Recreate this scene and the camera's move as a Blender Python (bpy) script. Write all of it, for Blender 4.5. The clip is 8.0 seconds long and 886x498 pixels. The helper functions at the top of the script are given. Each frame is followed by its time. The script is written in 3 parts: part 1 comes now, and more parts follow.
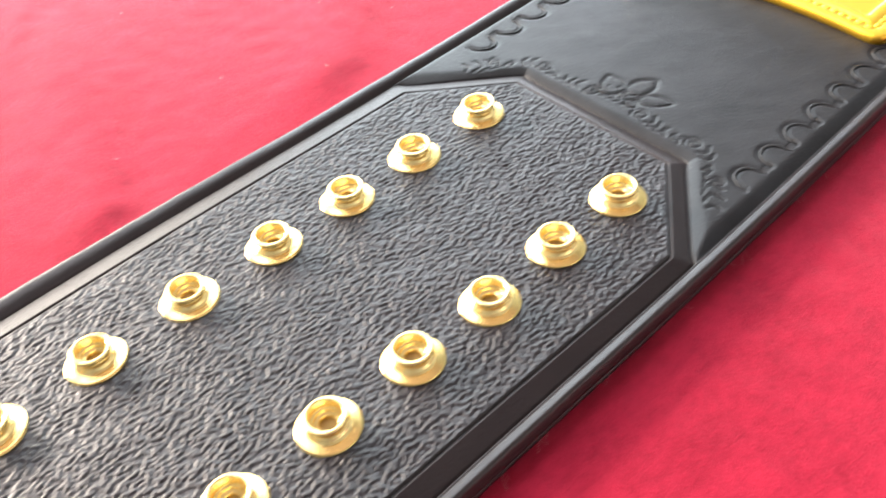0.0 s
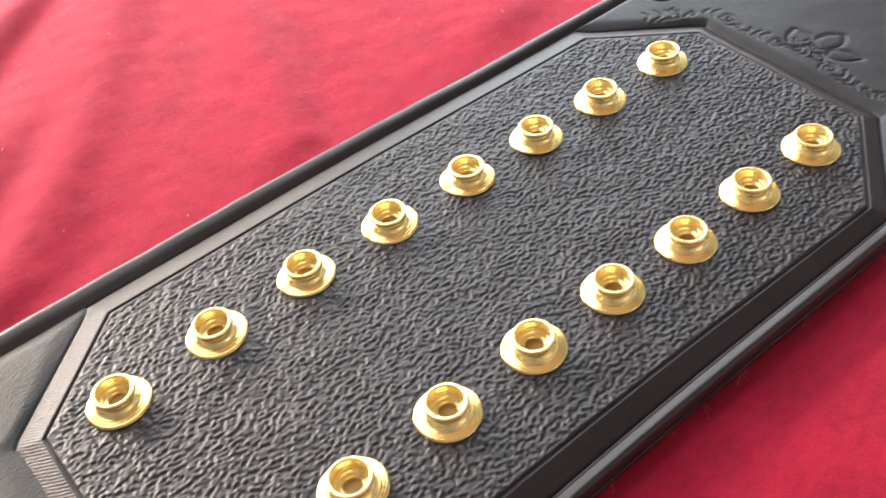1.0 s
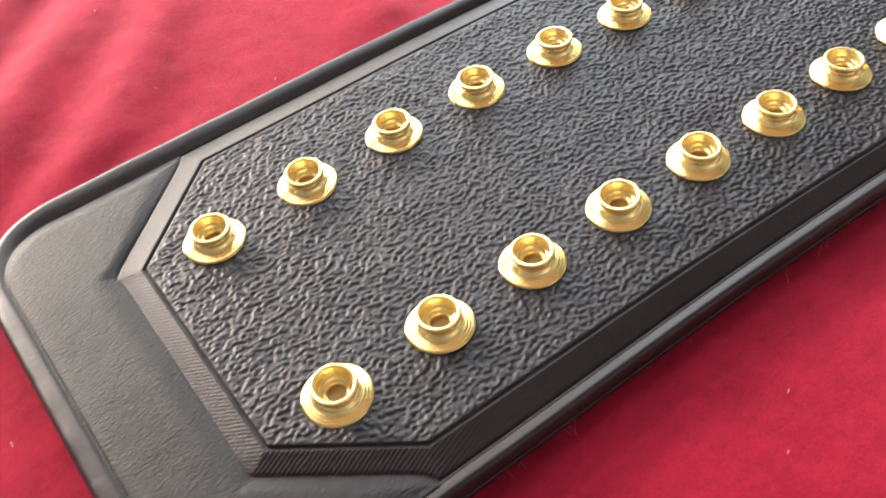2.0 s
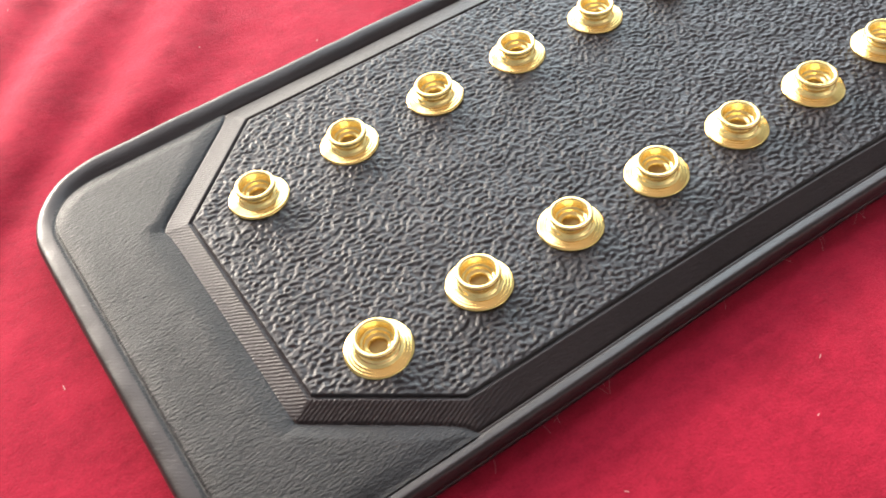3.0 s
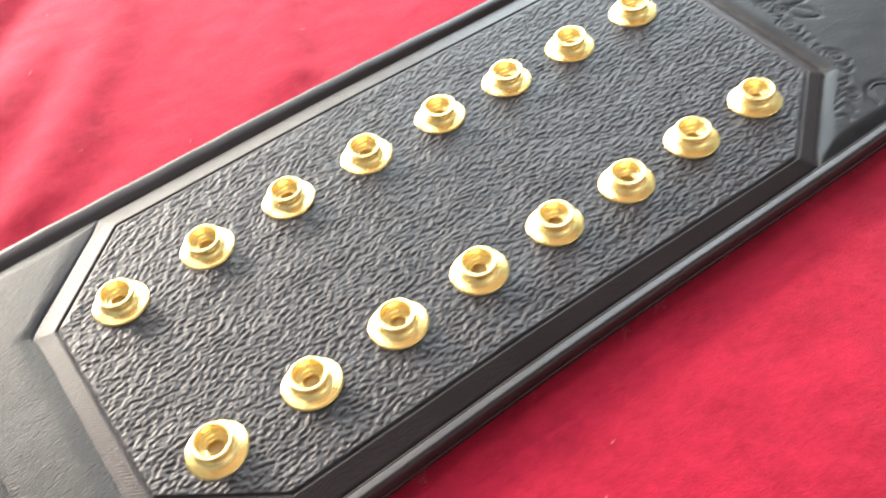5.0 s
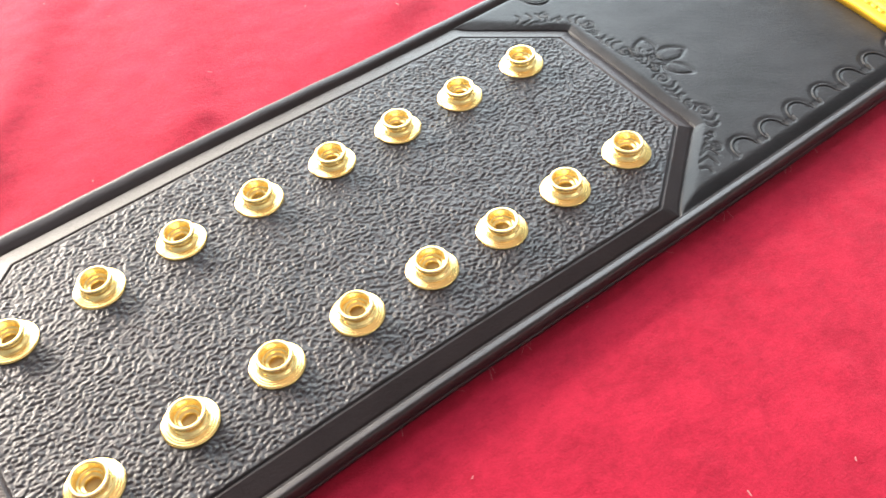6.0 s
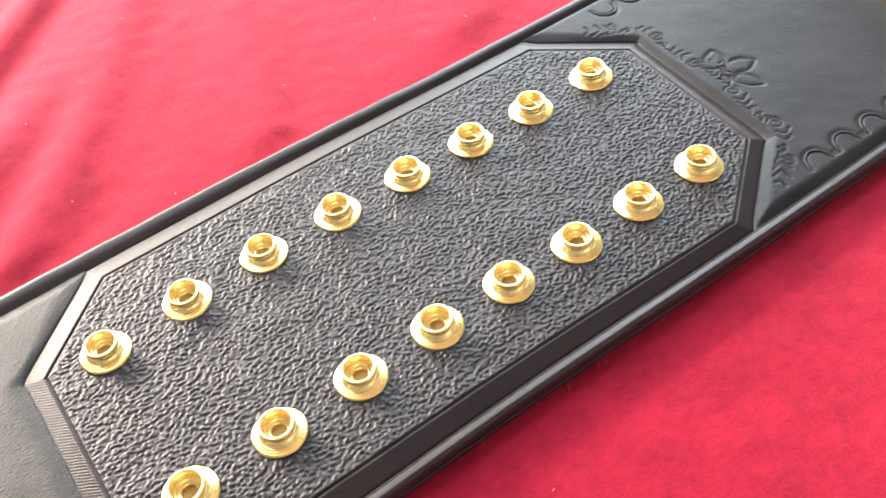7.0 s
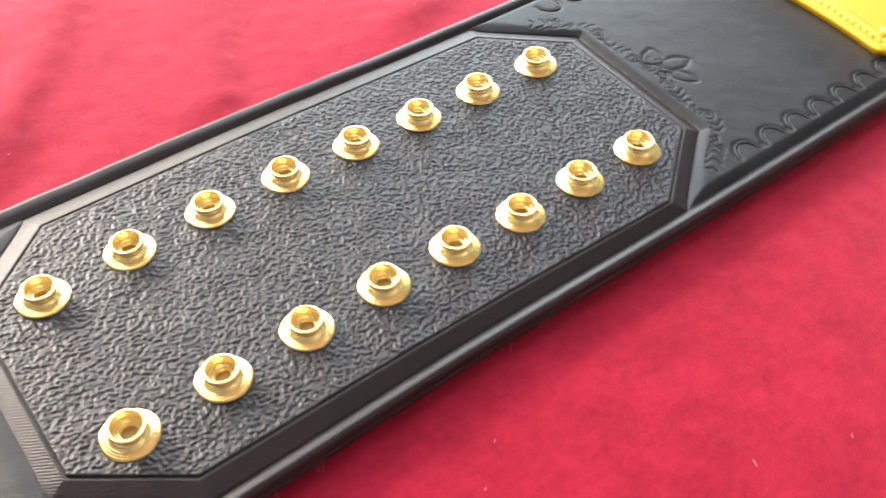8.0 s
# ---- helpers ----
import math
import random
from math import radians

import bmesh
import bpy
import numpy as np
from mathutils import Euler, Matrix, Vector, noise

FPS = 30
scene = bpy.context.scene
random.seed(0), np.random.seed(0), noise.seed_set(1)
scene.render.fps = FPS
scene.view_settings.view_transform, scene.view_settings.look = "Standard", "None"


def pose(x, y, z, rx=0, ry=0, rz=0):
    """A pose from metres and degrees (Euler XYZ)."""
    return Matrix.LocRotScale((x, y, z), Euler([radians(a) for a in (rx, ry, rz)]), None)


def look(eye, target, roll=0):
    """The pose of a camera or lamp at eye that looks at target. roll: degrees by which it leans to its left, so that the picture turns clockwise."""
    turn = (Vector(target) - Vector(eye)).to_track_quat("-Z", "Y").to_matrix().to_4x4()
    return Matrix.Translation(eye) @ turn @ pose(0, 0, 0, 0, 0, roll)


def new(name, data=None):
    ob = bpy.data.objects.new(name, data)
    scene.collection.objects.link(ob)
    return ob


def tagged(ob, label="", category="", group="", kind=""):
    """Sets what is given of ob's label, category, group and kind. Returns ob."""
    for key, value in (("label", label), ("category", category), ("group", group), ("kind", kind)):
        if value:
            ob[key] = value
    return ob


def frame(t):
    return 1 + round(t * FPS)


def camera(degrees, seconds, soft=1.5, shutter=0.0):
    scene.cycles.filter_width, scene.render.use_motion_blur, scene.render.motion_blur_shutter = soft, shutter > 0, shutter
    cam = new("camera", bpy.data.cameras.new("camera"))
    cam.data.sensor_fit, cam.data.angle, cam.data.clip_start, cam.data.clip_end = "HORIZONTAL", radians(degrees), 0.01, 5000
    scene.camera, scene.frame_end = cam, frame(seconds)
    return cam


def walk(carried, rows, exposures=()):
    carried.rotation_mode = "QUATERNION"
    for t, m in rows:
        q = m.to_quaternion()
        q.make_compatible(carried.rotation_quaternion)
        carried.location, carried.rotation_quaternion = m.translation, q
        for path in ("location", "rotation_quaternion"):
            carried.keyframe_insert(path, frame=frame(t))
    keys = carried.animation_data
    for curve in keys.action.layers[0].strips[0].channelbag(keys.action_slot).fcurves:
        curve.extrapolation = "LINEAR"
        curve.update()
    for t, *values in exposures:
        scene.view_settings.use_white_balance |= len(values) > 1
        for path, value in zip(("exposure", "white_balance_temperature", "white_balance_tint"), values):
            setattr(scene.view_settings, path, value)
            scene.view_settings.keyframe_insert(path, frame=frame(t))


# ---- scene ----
cam = camera(51.7, 8.0, soft=1.75, shutter=0.45)
PATH = [
    (0, (-0.06413, -0.13407, 0.16211), (0.02914, -0.02224, 0.02501), -7.15),
    (0.2, (-0.07289, -0.13412, 0.16169), (0.01627, -0.01977, 0.02394), -7.56),
    (0.5, (-0.08045, -0.12980, 0.16716), (0.00210, -0.01245, 0.02782), -8.27),
    (1, (-0.09285, -0.12378, 0.16391), (-0.01584, -0.00367, 0.02375), -8.97),
    (1.5, (-0.10036, -0.12372, 0.16183), (-0.03286, -0.00504, 0.01569), -9.76),
    (2, (-0.11170, -0.13011, 0.15629), (-0.04880, -0.01216, 0.00753), -9.32),
    (2.2, (-0.11507, -0.13199, 0.15833), (-0.05362, -0.01445, 0.00863), -9.30),
    (3.3, (-0.11776, -0.13142, 0.15840), (-0.06583, -0.01603, 0.00352), -10.90),
    (3.5, (-0.11392, -0.13104, 0.15693), (-0.06472, -0.01674, 0.00035), -11.81),
    (4, (-0.10801, -0.13198, 0.15883), (-0.05770, -0.01717, 0.00299), -11.99),
    (4.5, (-0.10387, -0.13878, 0.17179), (-0.05152, -0.02149, 0.01848), -12.25),
    (5, (-0.08600, -0.15049, 0.18235), (-0.02442, -0.03425, 0.03170), -10.14),
    (5.2, (-0.07947, -0.15449, 0.18957), (-0.01515, -0.03827, 0.04005), -9.99),
    (6.3, (-0.07044, -0.16671, 0.19787), (0.00145, -0.05514, 0.04826), -5.45),
    (6.5, (-0.07003, -0.16296, 0.20177), (-0.00262, -0.05165, 0.04989), -6.33),
    (7, (-0.07772, -0.15979, 0.20354), (-0.01455, -0.04256, 0.05432), -9.30),
    (7.5, (-0.07893, -0.16324, 0.20206), (-0.01605, -0.04564, 0.05301), -9.19),
    (7.9, (-0.09588, -0.16254, 0.20155), (-0.01545, -0.05552, 0.05296), 0.49),
    (8, (-0.09700, -0.16780, 0.19500), (-0.01475, -0.05800, 0.04950), -0.30),
]
EXPOSURES = [(0.0, 0.70, 6500, 15), (0.5, 0.60, 6500, 15), (1.0, 0.20, 6600, 17), (1.5, 0.10, 6600, 17), (2.2, 0.13, 6560, 17), (3.5, 0.52, 6350, 10),
             (4.0, 0.64, 6350, 9), (5.0, 0.66, 6400, 11), (6.5, 0.71, 6500, 14), (7.5, 0.64, 6500, 15), (8.0, 0.47, 6500, 14)]
walk(cam, [(t, look(eye, target, roll)) for t, eye, target, roll in PATH], EXPOSURES)

# ---- world and large light: hazy daylight through an unseen, added window wall ----
world = bpy.data.worlds.new("daylight")
scene.world = world
world.use_nodes = True
wn = world.node_tree.nodes
wl = world.node_tree.links
sky = wn.new("ShaderNodeTexSky")
sky.sky_type = "NISHITA"
sky.sun_disc = False
sky.sun_elevation = radians(22.5)
sky.sun_rotation = radians(-18)
wl.new(sky.outputs["Color"], wn["Background"].inputs["Color"])
wn["Background"].inputs["Strength"].default_value = 0.12

WALL_N = 0.95      # inner face of the wall with the windows
# unseen windows added to shape reflections: left, right, bottom, top; watts of sky light and its tint
ADDED_WINDOWS = [(-0.66, 0.36, -0.25, 0.52, 20.0, (0.98, 0.95, 0.82)),
           (-0.66, 0.36, 0.56, 1.08, 1.9, (0.93, 0.95, 0.97)),
           (-0.66, 0.36, 1.12, 2.60, 17.5, (0.93, 0.95, 0.98)),
           (0.40, 1.10, -0.25, 2.10, 35.5, (0.79, 0.94, 0.97)),
           (1.14, 2.20, -0.25, 0.30, 18.0, (0.84, 0.93, 1.0)),
           (1.14, 2.00, 0.36, 1.90, 8.0, (0.80, 0.94, 0.97))]
for wx0, wx1, wz0, wz1, power, tint in ADDED_WINDOWS:
    # one added lamp per opening, its power set for what the leather and brass reflect
    data = bpy.data.lights.new("window_sky", "AREA")
    data.shape = "RECTANGLE"
    data.size, data.size_y = wx1 - wx0 - 0.06, wz1 - wz0 - 0.06
    data.energy = power
    data.color = tint
    lamp = new("window_sky", data)
    mx, mz = (wx0 + wx1) / 2, (wz0 + wz1) / 2
    lamp.matrix_world = look((mx, WALL_N + 0.02, mz), (mx, WALL_N - 1.0, mz))
sun_data = bpy.data.lights.new("hazy_sun", "SUN")
sun_data.energy = 9.0
sun_data.angle = radians(15)
sun_data.color = (1.0, 0.90, 0.76)
sun = new("hazy_sun", sun_data)
SUN_AZ, SUN_EL = radians(18), radians(22.5)
sun.matrix_world = look((-3 * math.sin(SUN_AZ) * math.cos(SUN_EL), 3 * math.cos(SUN_AZ) * math.cos(SUN_EL), 3 * math.sin(SUN_EL)), (0, 0, 0))

# ---- units of the belt: one snap pitch ----
P = 0.025          # metres between two snaps of a row
ZP = 0.0075        # height of the grained panel over the cloth
U0, V0 = 3.5, -0.95


def smooth(x):
    x = np.clip(x, 0, 1)
    return x * x * (3 - 2 * x)


def bow(u):
    """The slight sideways bow of the lying strap."""
    return 0.05 * np.exp(-((u - 3.3) / 2.3) ** 2)


def to_world(u, v, w):
    u, v, w = np.asarray(u, float), np.asarray(v, float), np.asarray(w, float)
    # the end is cut a little askew, and one rim narrows along the strap
    v = v - 0.022 * np.clip(u - 0.5, 0, 5) * smooth((v - 1.25) / 0.35)
    u = u + 0.04 * (0.6 - v) * smooth((-0.7 - u) / 0.8)
    return np.stack([P * (u - U0), P * (v + bow(u) - V0), P * w + ZP], -1)


# ---- materials ----
def material(name):
    m = bpy.data.materials.new(name)
    m.use_nodes = True
    nt = m.node_tree
    return m, nt.nodes, nt.links, nt.nodes["Principled BSDF"]


def noise_node(n, l, scale, detail=4.0, rough=0.55, stretch=None):
    tc = n.new("ShaderNodeTexCoord")
    tex = n.new("ShaderNodeTexNoise")
    tex.inputs["Scale"].default_value = scale
    tex.inputs["Detail"].default_value = detail
    tex.inputs["Roughness"].default_value = rough
    if stretch:
        mp = n.new("ShaderNodeMapping")
        mp.inputs["Rotation"].default_value = stretch[0]
        mp.inputs["Scale"].default_value = stretch[1]
        l.new(tc.outputs["Object"], mp.inputs["Vector"])
        l.new(mp.outputs["Vector"], tex.inputs["Vector"])
    else:
        l.new(tc.outputs["Object"], tex.inputs["Vector"])
    return tex


def ramp(n, l, source, stops):
    r = n.new("ShaderNodeValToRGB")
    while len(r.color_ramp.elements) < len(stops):
        r.color_ramp.elements.new(0.5)
    for e, (pos, col) in zip(r.color_ramp.elements, stops):
        e.position, e.color = pos, (*col, 1) if len(col) == 3 else col
    l.new(source, r.inputs["Fac"])
    return r


def bump(n, l, height, strength, distance, normal=None):
    b = n.new("ShaderNodeBump")
    b.inputs["Strength"].default_value = strength
    b.inputs["Distance"].default_value = distance
    l.new(height, b.inputs["Height"])
    if normal:
        l.new(normal, b.inputs["Normal"])
    return b


def leather(name, dark, light, rough, weave, relief=0.5, gloss=0.35):
    m, n, l, b = material(name)
    big = noise_node(n, l, 45, 5)
    fine = noise_node(n, l, 1900, 5, 0.6)
    grain = noise_node(n, l, 750, 6, 0.6, ((0, 0, 0.7), (1.0, 2.6, 1.0)))
    r = ramp(n, l, big.outputs["Fac"], [(0.3, dark), (0.7, light)])
    l.new(r.outputs["Color"], b.inputs["Base Color"])
    rr = n.new("ShaderNodeMapRange")
    rr.inputs["To Min"].default_value, rr.inputs["To Max"].default_value = rough - 0.04, rough + 0.06
    l.new(grain.outputs["Fac"], rr.inputs["Value"])
    l.new(rr.outputs["Result"], b.inputs["Roughness"])
    b1 = bump(n, l, grain.outputs["Fac"], relief, 0.0003)
    b2 = bump(n, l, fine.outputs["Fac"], 0.3, 0.0001, b1.outputs["Normal"])
    last = b2
    if weave:
        tc = n.new("ShaderNodeTexCoord")
        waves = []
        for turn in (-52, -107):
            mp = n.new("ShaderNodeMapping")
            mp.inputs["Rotation"].default_value = (0, 0, radians(turn))
            wave = n.new("ShaderNodeTexWave")
            wave.inputs["Scale"].default_value = 400
            wave.inputs["Distortion"].default_value = 2.2
            wave.inputs["Detail"].default_value = 2
            l.new(tc.outputs["Object"], mp.inputs["Vector"])
            l.new(mp.outputs["Vector"], wave.inputs["Vector"])
            waves.append(wave)
        # the ribs turn at the panel's corner, and are pressed in at the strap's end only
        axes = n.new("ShaderNodeSeparateXYZ")
        l.new(tc.outputs["Object"], axes.inputs[0])
        corner = n.new("ShaderNodeVectorMath")
        corner.operation = "DOT_PRODUCT"
        corner.inputs[1].default_value = (0.447, -0.894, 0.0)
        l.new(tc.outputs["Object"], corner.inputs[0])
        past = n.new("ShaderNodeMapRange")
        past.inputs["From Min"].default_value, past.inputs["From Max"].default_value = -0.0184, -0.0178
        past.inputs["To Min"].default_value, past.inputs["To Max"].default_value = 0.12, 0.92
        l.new(corner.outputs["Value"], past.inputs["Value"])
        twill = n.new("ShaderNodeMix")
        l.new(past.outputs["Result"], twill.inputs[0])
        l.new(waves[0].outputs["Fac"], twill.inputs[2])
        l.new(waves[1].outputs["Fac"], twill.inputs[3])
        ends = n.new("ShaderNodeMapRange")
        ends.inputs["From Min"].default_value, ends.inputs["From Max"].default_value = -0.066, -0.082
        l.new(axes.outputs["X"], ends.inputs["Value"])
        held = n.new("ShaderNodeMath")
        held.operation = "MULTIPLY"
        l.new(twill.outputs[0], held.inputs[0])
        l.new(ends.outputs["Result"], held.inputs[1])
        last = bump(n, l, held.outputs[0], weave, 0.00012, b2.outputs["Normal"])
    l.new(last.outputs["Normal"], b.inputs["Normal"])
    b.inputs["Specular IOR Level"].default_value = gloss
    return m


M_STRAP = leather("black_smooth_leather", (0.014, 0.013, 0.014), (0.025, 0.024, 0.026), 0.37, 0.09, 0.50, 0.165)
M_PAD = leather("creased_black_leather", (0.014, 0.013, 0.014), (0.025, 0.024, 0.026), 0.37, 0.09, 0.95, 0.165)
M_BEVEL = leather("black_ribbed_leather", (0.016, 0.0100, 0.0102), (0.024, 0.0158, 0.0160), 0.40, 0.46, 0.4, 0.25)
M_PANEL = leather("black_grained_leather", (0.0125, 0.0088, 0.0098), (0.021, 0.0155, 0.0168), 0.40, 0.0, 0.5, 0.36)
M_RIM = leather("black_edge_leather", (0.0155, 0.0105, 0.0107), (0.024, 0.0168, 0.017), 0.37, 0.06, 0.2, 0.34)


def gold(name, base, rough, streak, metal=1.0):
    m, n, l, b = material(name)
    b.inputs["Metallic"].default_value = metal
    tex = noise_node(n, l, 900, 4, 0.6, ((0, 0, 0), (1, 1, streak)))
    r = ramp(n, l, tex.outputs["Fac"], [(0.3, tuple(c * 0.94 for c in base)), (0.7, base)])
    l.new(r.outputs["Color"], b.inputs["Base Color"])
    rr = n.new("ShaderNodeMapRange")
    rr.inputs["To Min"].default_value, rr.inputs["To Max"].default_value = rough * 0.85, rough * 1.2
    l.new(tex.outputs["Fac"], rr.inputs["Value"])
    l.new(rr.outputs["Result"], b.inputs["Roughness"])
    bp = bump(n, l, tex.outputs["Fac"], 0.06, 0.00005)
    l.new(bp.outputs["Normal"], b.inputs["Normal"])
    return m


M_BRASS = gold("polished_brass", (1.0, 0.73, 0.27), 0.20, 3.0)
M_POST = gold("satin_brass", (1.0, 0.77, 0.32), 0.24, 3.0, 0.80)
M_PLATE = gold("gold_plating", (1.0, 0.60, 0.05), 0.40, 1.0, 0.85)
# brass of the bore's floor, darkened to hold the shade inside the hollow
M_HOLE, _n, _l, _b = material("shaded_brass")
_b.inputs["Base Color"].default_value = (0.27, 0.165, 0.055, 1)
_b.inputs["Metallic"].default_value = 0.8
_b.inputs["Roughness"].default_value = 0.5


def cloth_material():
    m, n, l, b = material("red_brushed_cloth")
    big = noise_node(n, l, 55, 5, 0.6)
    nap = noise_node(n, l, 260, 6, 0.7, ((0, 0, 0.5), (1, 1.6, 1)))
    fib = noise_node(n, l, 1700, 4, 0.7)
    mix = n.new("ShaderNodeMath")
    mix.operation = "ADD"
    l.new(big.outputs["Fac"], mix.inputs[0])
    l.new(nap.outputs["Fac"], mix.inputs[1])
    half = n.new("ShaderNodeMath")
    half.operation = "MULTIPLY"
    half.inputs[1].default_value = 0.5
    l.new(mix.outputs[0], half.inputs[0])
    speck = n.new("ShaderNodeMath")
    speck.operation = "MULTIPLY_ADD"
    speck.inputs[1].default_value = 0.45
    l.new(fib.outputs["Fac"], speck.inputs[0])
    shift = n.new("ShaderNodeMath")
    shift.operation = "SUBTRACT"
    shift.inputs[1].default_value = 0.225
    l.new(half.outputs[0], shift.inputs[0])
    l.new(shift.outputs[0], speck.inputs[2])
    r = ramp(n, l, speck.outputs[0], [(0.34, (0.225, 0.0040, 0.0180)), (0.64, (0.375, 0.0105, 0.0340))])
    l.new(r.outputs["Color"], b.inputs["Base Color"])
    b.inputs["Roughness"].default_value = 0.95
    b.inputs["Specular IOR Level"].default_value = 0.15
    b.inputs["Sheen Weight"].default_value = 0.27
    b.inputs["Sheen Roughness"].default_value = 0.45
    b.inputs["Sheen Tint"].default_value = (1.0, 0.46, 0.60, 1)
    b1 = bump(n, l, nap.outputs["Fac"], 0.4, 0.0003)
    b2 = bump(n, l, fib.outputs["Fac"], 0.7, 0.0003, b1.outputs["Normal"])
    l.new(b2.outputs["Normal"], b.inputs["Normal"])
    return m


M_CLOTH = cloth_material()


def plain(name, c1, c2, rough, scale):
    m, n, l, b = material(name)
    t = noise_node(n, l, scale, 5)
    r = ramp(n, l, t.outputs["Fac"], [(0.3, c1), (0.7, c2)])
    l.new(r.outputs["Color"], b.inputs["Base Color"])
    b.inputs["Roughness"].default_value = rough
    return m


M_WALL = plain("painted_wall", (0.43, 0.46, 0.47), (0.48, 0.51, 0.52), 0.9, 3)
# the ceiling is unseen; its warm tone is added to tint near-side leather reflections
M_CEIL = plain("painted_ceiling", (0.48, 0.36, 0.32), (0.52, 0.39, 0.35), 0.9, 3)
M_WOOD = plain("dark_wood", (0.10, 0.055, 0.03), (0.17, 0.10, 0.055), 0.6, 8)
M_FRAME = plain("white_paint", (0.70, 0.70, 0.68), (0.78, 0.78, 0.76), 0.5, 20)
M_LINT = plain("pale_lint", (0.45, 0.22, 0.22), (0.65, 0.40, 0.40), 0.9, 400)


# ---- mesh helpers ----
def mesh_from(name, verts, faces, mat, smooth_shade=True):
    me = bpy.data.meshes.new(name)
    me.from_pydata([tuple(map(float, p)) for p in verts], [], [tuple(int(i) for i in f) for f in faces])
    me.materials.append(mat)
    if smooth_shade:
        me.polygons.foreach_set("use_smooth", [True] * len(me.polygons))
    me.update()
    return me


def child(name, me, parent, label=""):
    ob = new(name, me)
    ob.parent = parent
    return tagged(ob, label) if label else ob


def part(name, bm, mat, parent, label=""):
    me = bpy.data.meshes.new(name)
    bm.to_mesh(me)
    bm.free()
    me.materials.append(mat)
    return child(name, me, parent, label)


def grid_faces(keep):
    """Quads of a grid, for the cells of a True/False array; gives faces over the used vertices, and those vertices' numbers."""
    nx, ny = keep.shape
    idx = np.arange((nx + 1) * (ny + 1)).reshape(nx + 1, ny + 1)
    quads = np.stack([idx[:-1, :-1], idx[1:, :-1], idx[1:, 1:], idx[:-1, 1:]], -1)[keep]
    used, inv = np.unique(quads, return_inverse=True)
    return inv.reshape(-1, 4), used


def lathe(name, profile, mat, segments=40, centre=(0, 0)):
    verts, faces = [], []
    for i in range(segments):
        a = 2 * math.pi * i / segments
        for r, z in profile:
            verts.append((P * r * math.cos(a) + centre[0], P * r * math.sin(a) + centre[1], P * z))
    n = len(profile)
    for i in range(segments):
        j = (i + 1) % segments
        for k in range(n - 1):
            faces.append((i * n + k, j * n + k, j * n + k + 1, i * n + k + 1))
    return mesh_from(name, verts, faces, mat)


def tube(points, radii, sides=6):
    """Vertices and faces of a tube through points, in metres, closed at both ends to a point."""
    pts = np.asarray(points, float)
    tang = np.gradient(pts, axis=0)
    tang /= np.linalg.norm(tang, axis=1)[:, None] + 1e-12
    up = np.array([0, 0, 1.0])
    side = np.cross(tang, up)
    side /= np.linalg.norm(side, axis=1)[:, None] + 1e-9
    over = np.cross(side, tang)
    verts, faces = [], []
    for k, (c, s, o, r) in enumerate(zip(pts, side, over, radii)):
        for j in range(sides):
            a = 2 * math.pi * j / sides
            verts.append(c + r * (math.cos(a) * s + math.sin(a) * o))
        if k:
            for j in range(sides):
                i0, i1 = (k - 1) * sides, k * sides
                jj = (j + 1) % sides
                faces.append((i0 + j, i0 + jj, i1 + jj, i1 + j))
    return verts, faces


def box(x0, x1, y0, y1, z0, z1, bevel=0.0):
    bm = bmesh.new()
    bmesh.ops.create_cube(bm, size=1.0)
    for v in bm.verts:
        v.co = Vector(((x0 + x1) / 2 + v.co.x * (x1 - x0), (y0 + y1) / 2 + v.co.y * (y1 - y0), (z0 + z1) / 2 + v.co.z * (z1 - z0)))
    if bevel:
        bmesh.ops.bevel(bm, geom=list(bm.edges), offset=bevel, segments=2, affect="EDGES")
    return bm


def band_noise(shape, step, wave, spread, seed, stretch=1.0, angle=0.0):
    """Noise of one main wavelength over a grid, mean 0 and deviation 1."""
    rng = np.random.RandomState(seed)
    fx, fy = np.meshgrid(np.fft.fftfreq(shape[0], step[0]), np.fft.fftfreq(shape[1], step[1]), indexing="ij")
    c, s = math.cos(angle), math.sin(angle)
    f = np.hypot((c * fx + s * fy) * stretch, -s * fx + c * fy)
    gain = np.exp(-((f - 1 / wave) / (spread / wave)) ** 2)
    out = np.fft.ifft2(np.fft.fft2(rng.randn(*shape)) * gain).real
    return (out - out.mean()) / out.std()


# ---- the unseen room: plain walls that close the place, with added windows in one ----
RX0, RX1, RY0, FLOOR, CEIL, TH = -1.9, 2.4, -2.3, -0.75, 2.75, 0.12


def structure(name, bm, mat, label, category):
    me = bpy.data.meshes.new(name)
    bm.to_mesh(me)
    bm.free()
    me.materials.append(mat)
    return tagged(new(name, me), label, category, kind="structure")


structure("floor", box(RX0, RX1, RY0, WALL_N, FLOOR - 0.1, FLOOR), M_WOOD, "dark wooden floor under the table", "floor")
structure("ceiling", box(RX0, RX1, RY0, WALL_N, CEIL, CEIL + 0.1), M_CEIL, "unseen matt ceiling of the room, warm-toned to tint the leather's reflections", "ceiling")
structure("wall_south", box(RX0, RX1, RY0 - TH, RY0, FLOOR, CEIL), M_WALL, "plain painted wall of the room", "wall")
structure("wall_west", box(RX0 - TH, RX0, RY0 - TH, WALL_N + TH, FLOOR, CEIL), M_WALL, "plain painted wall of the room", "wall")
structure("wall_east", box(RX1, RX1 + TH, RY0 - TH, WALL_N + TH, FLOOR, CEIL), M_WALL, "plain painted wall of the room", "wall")


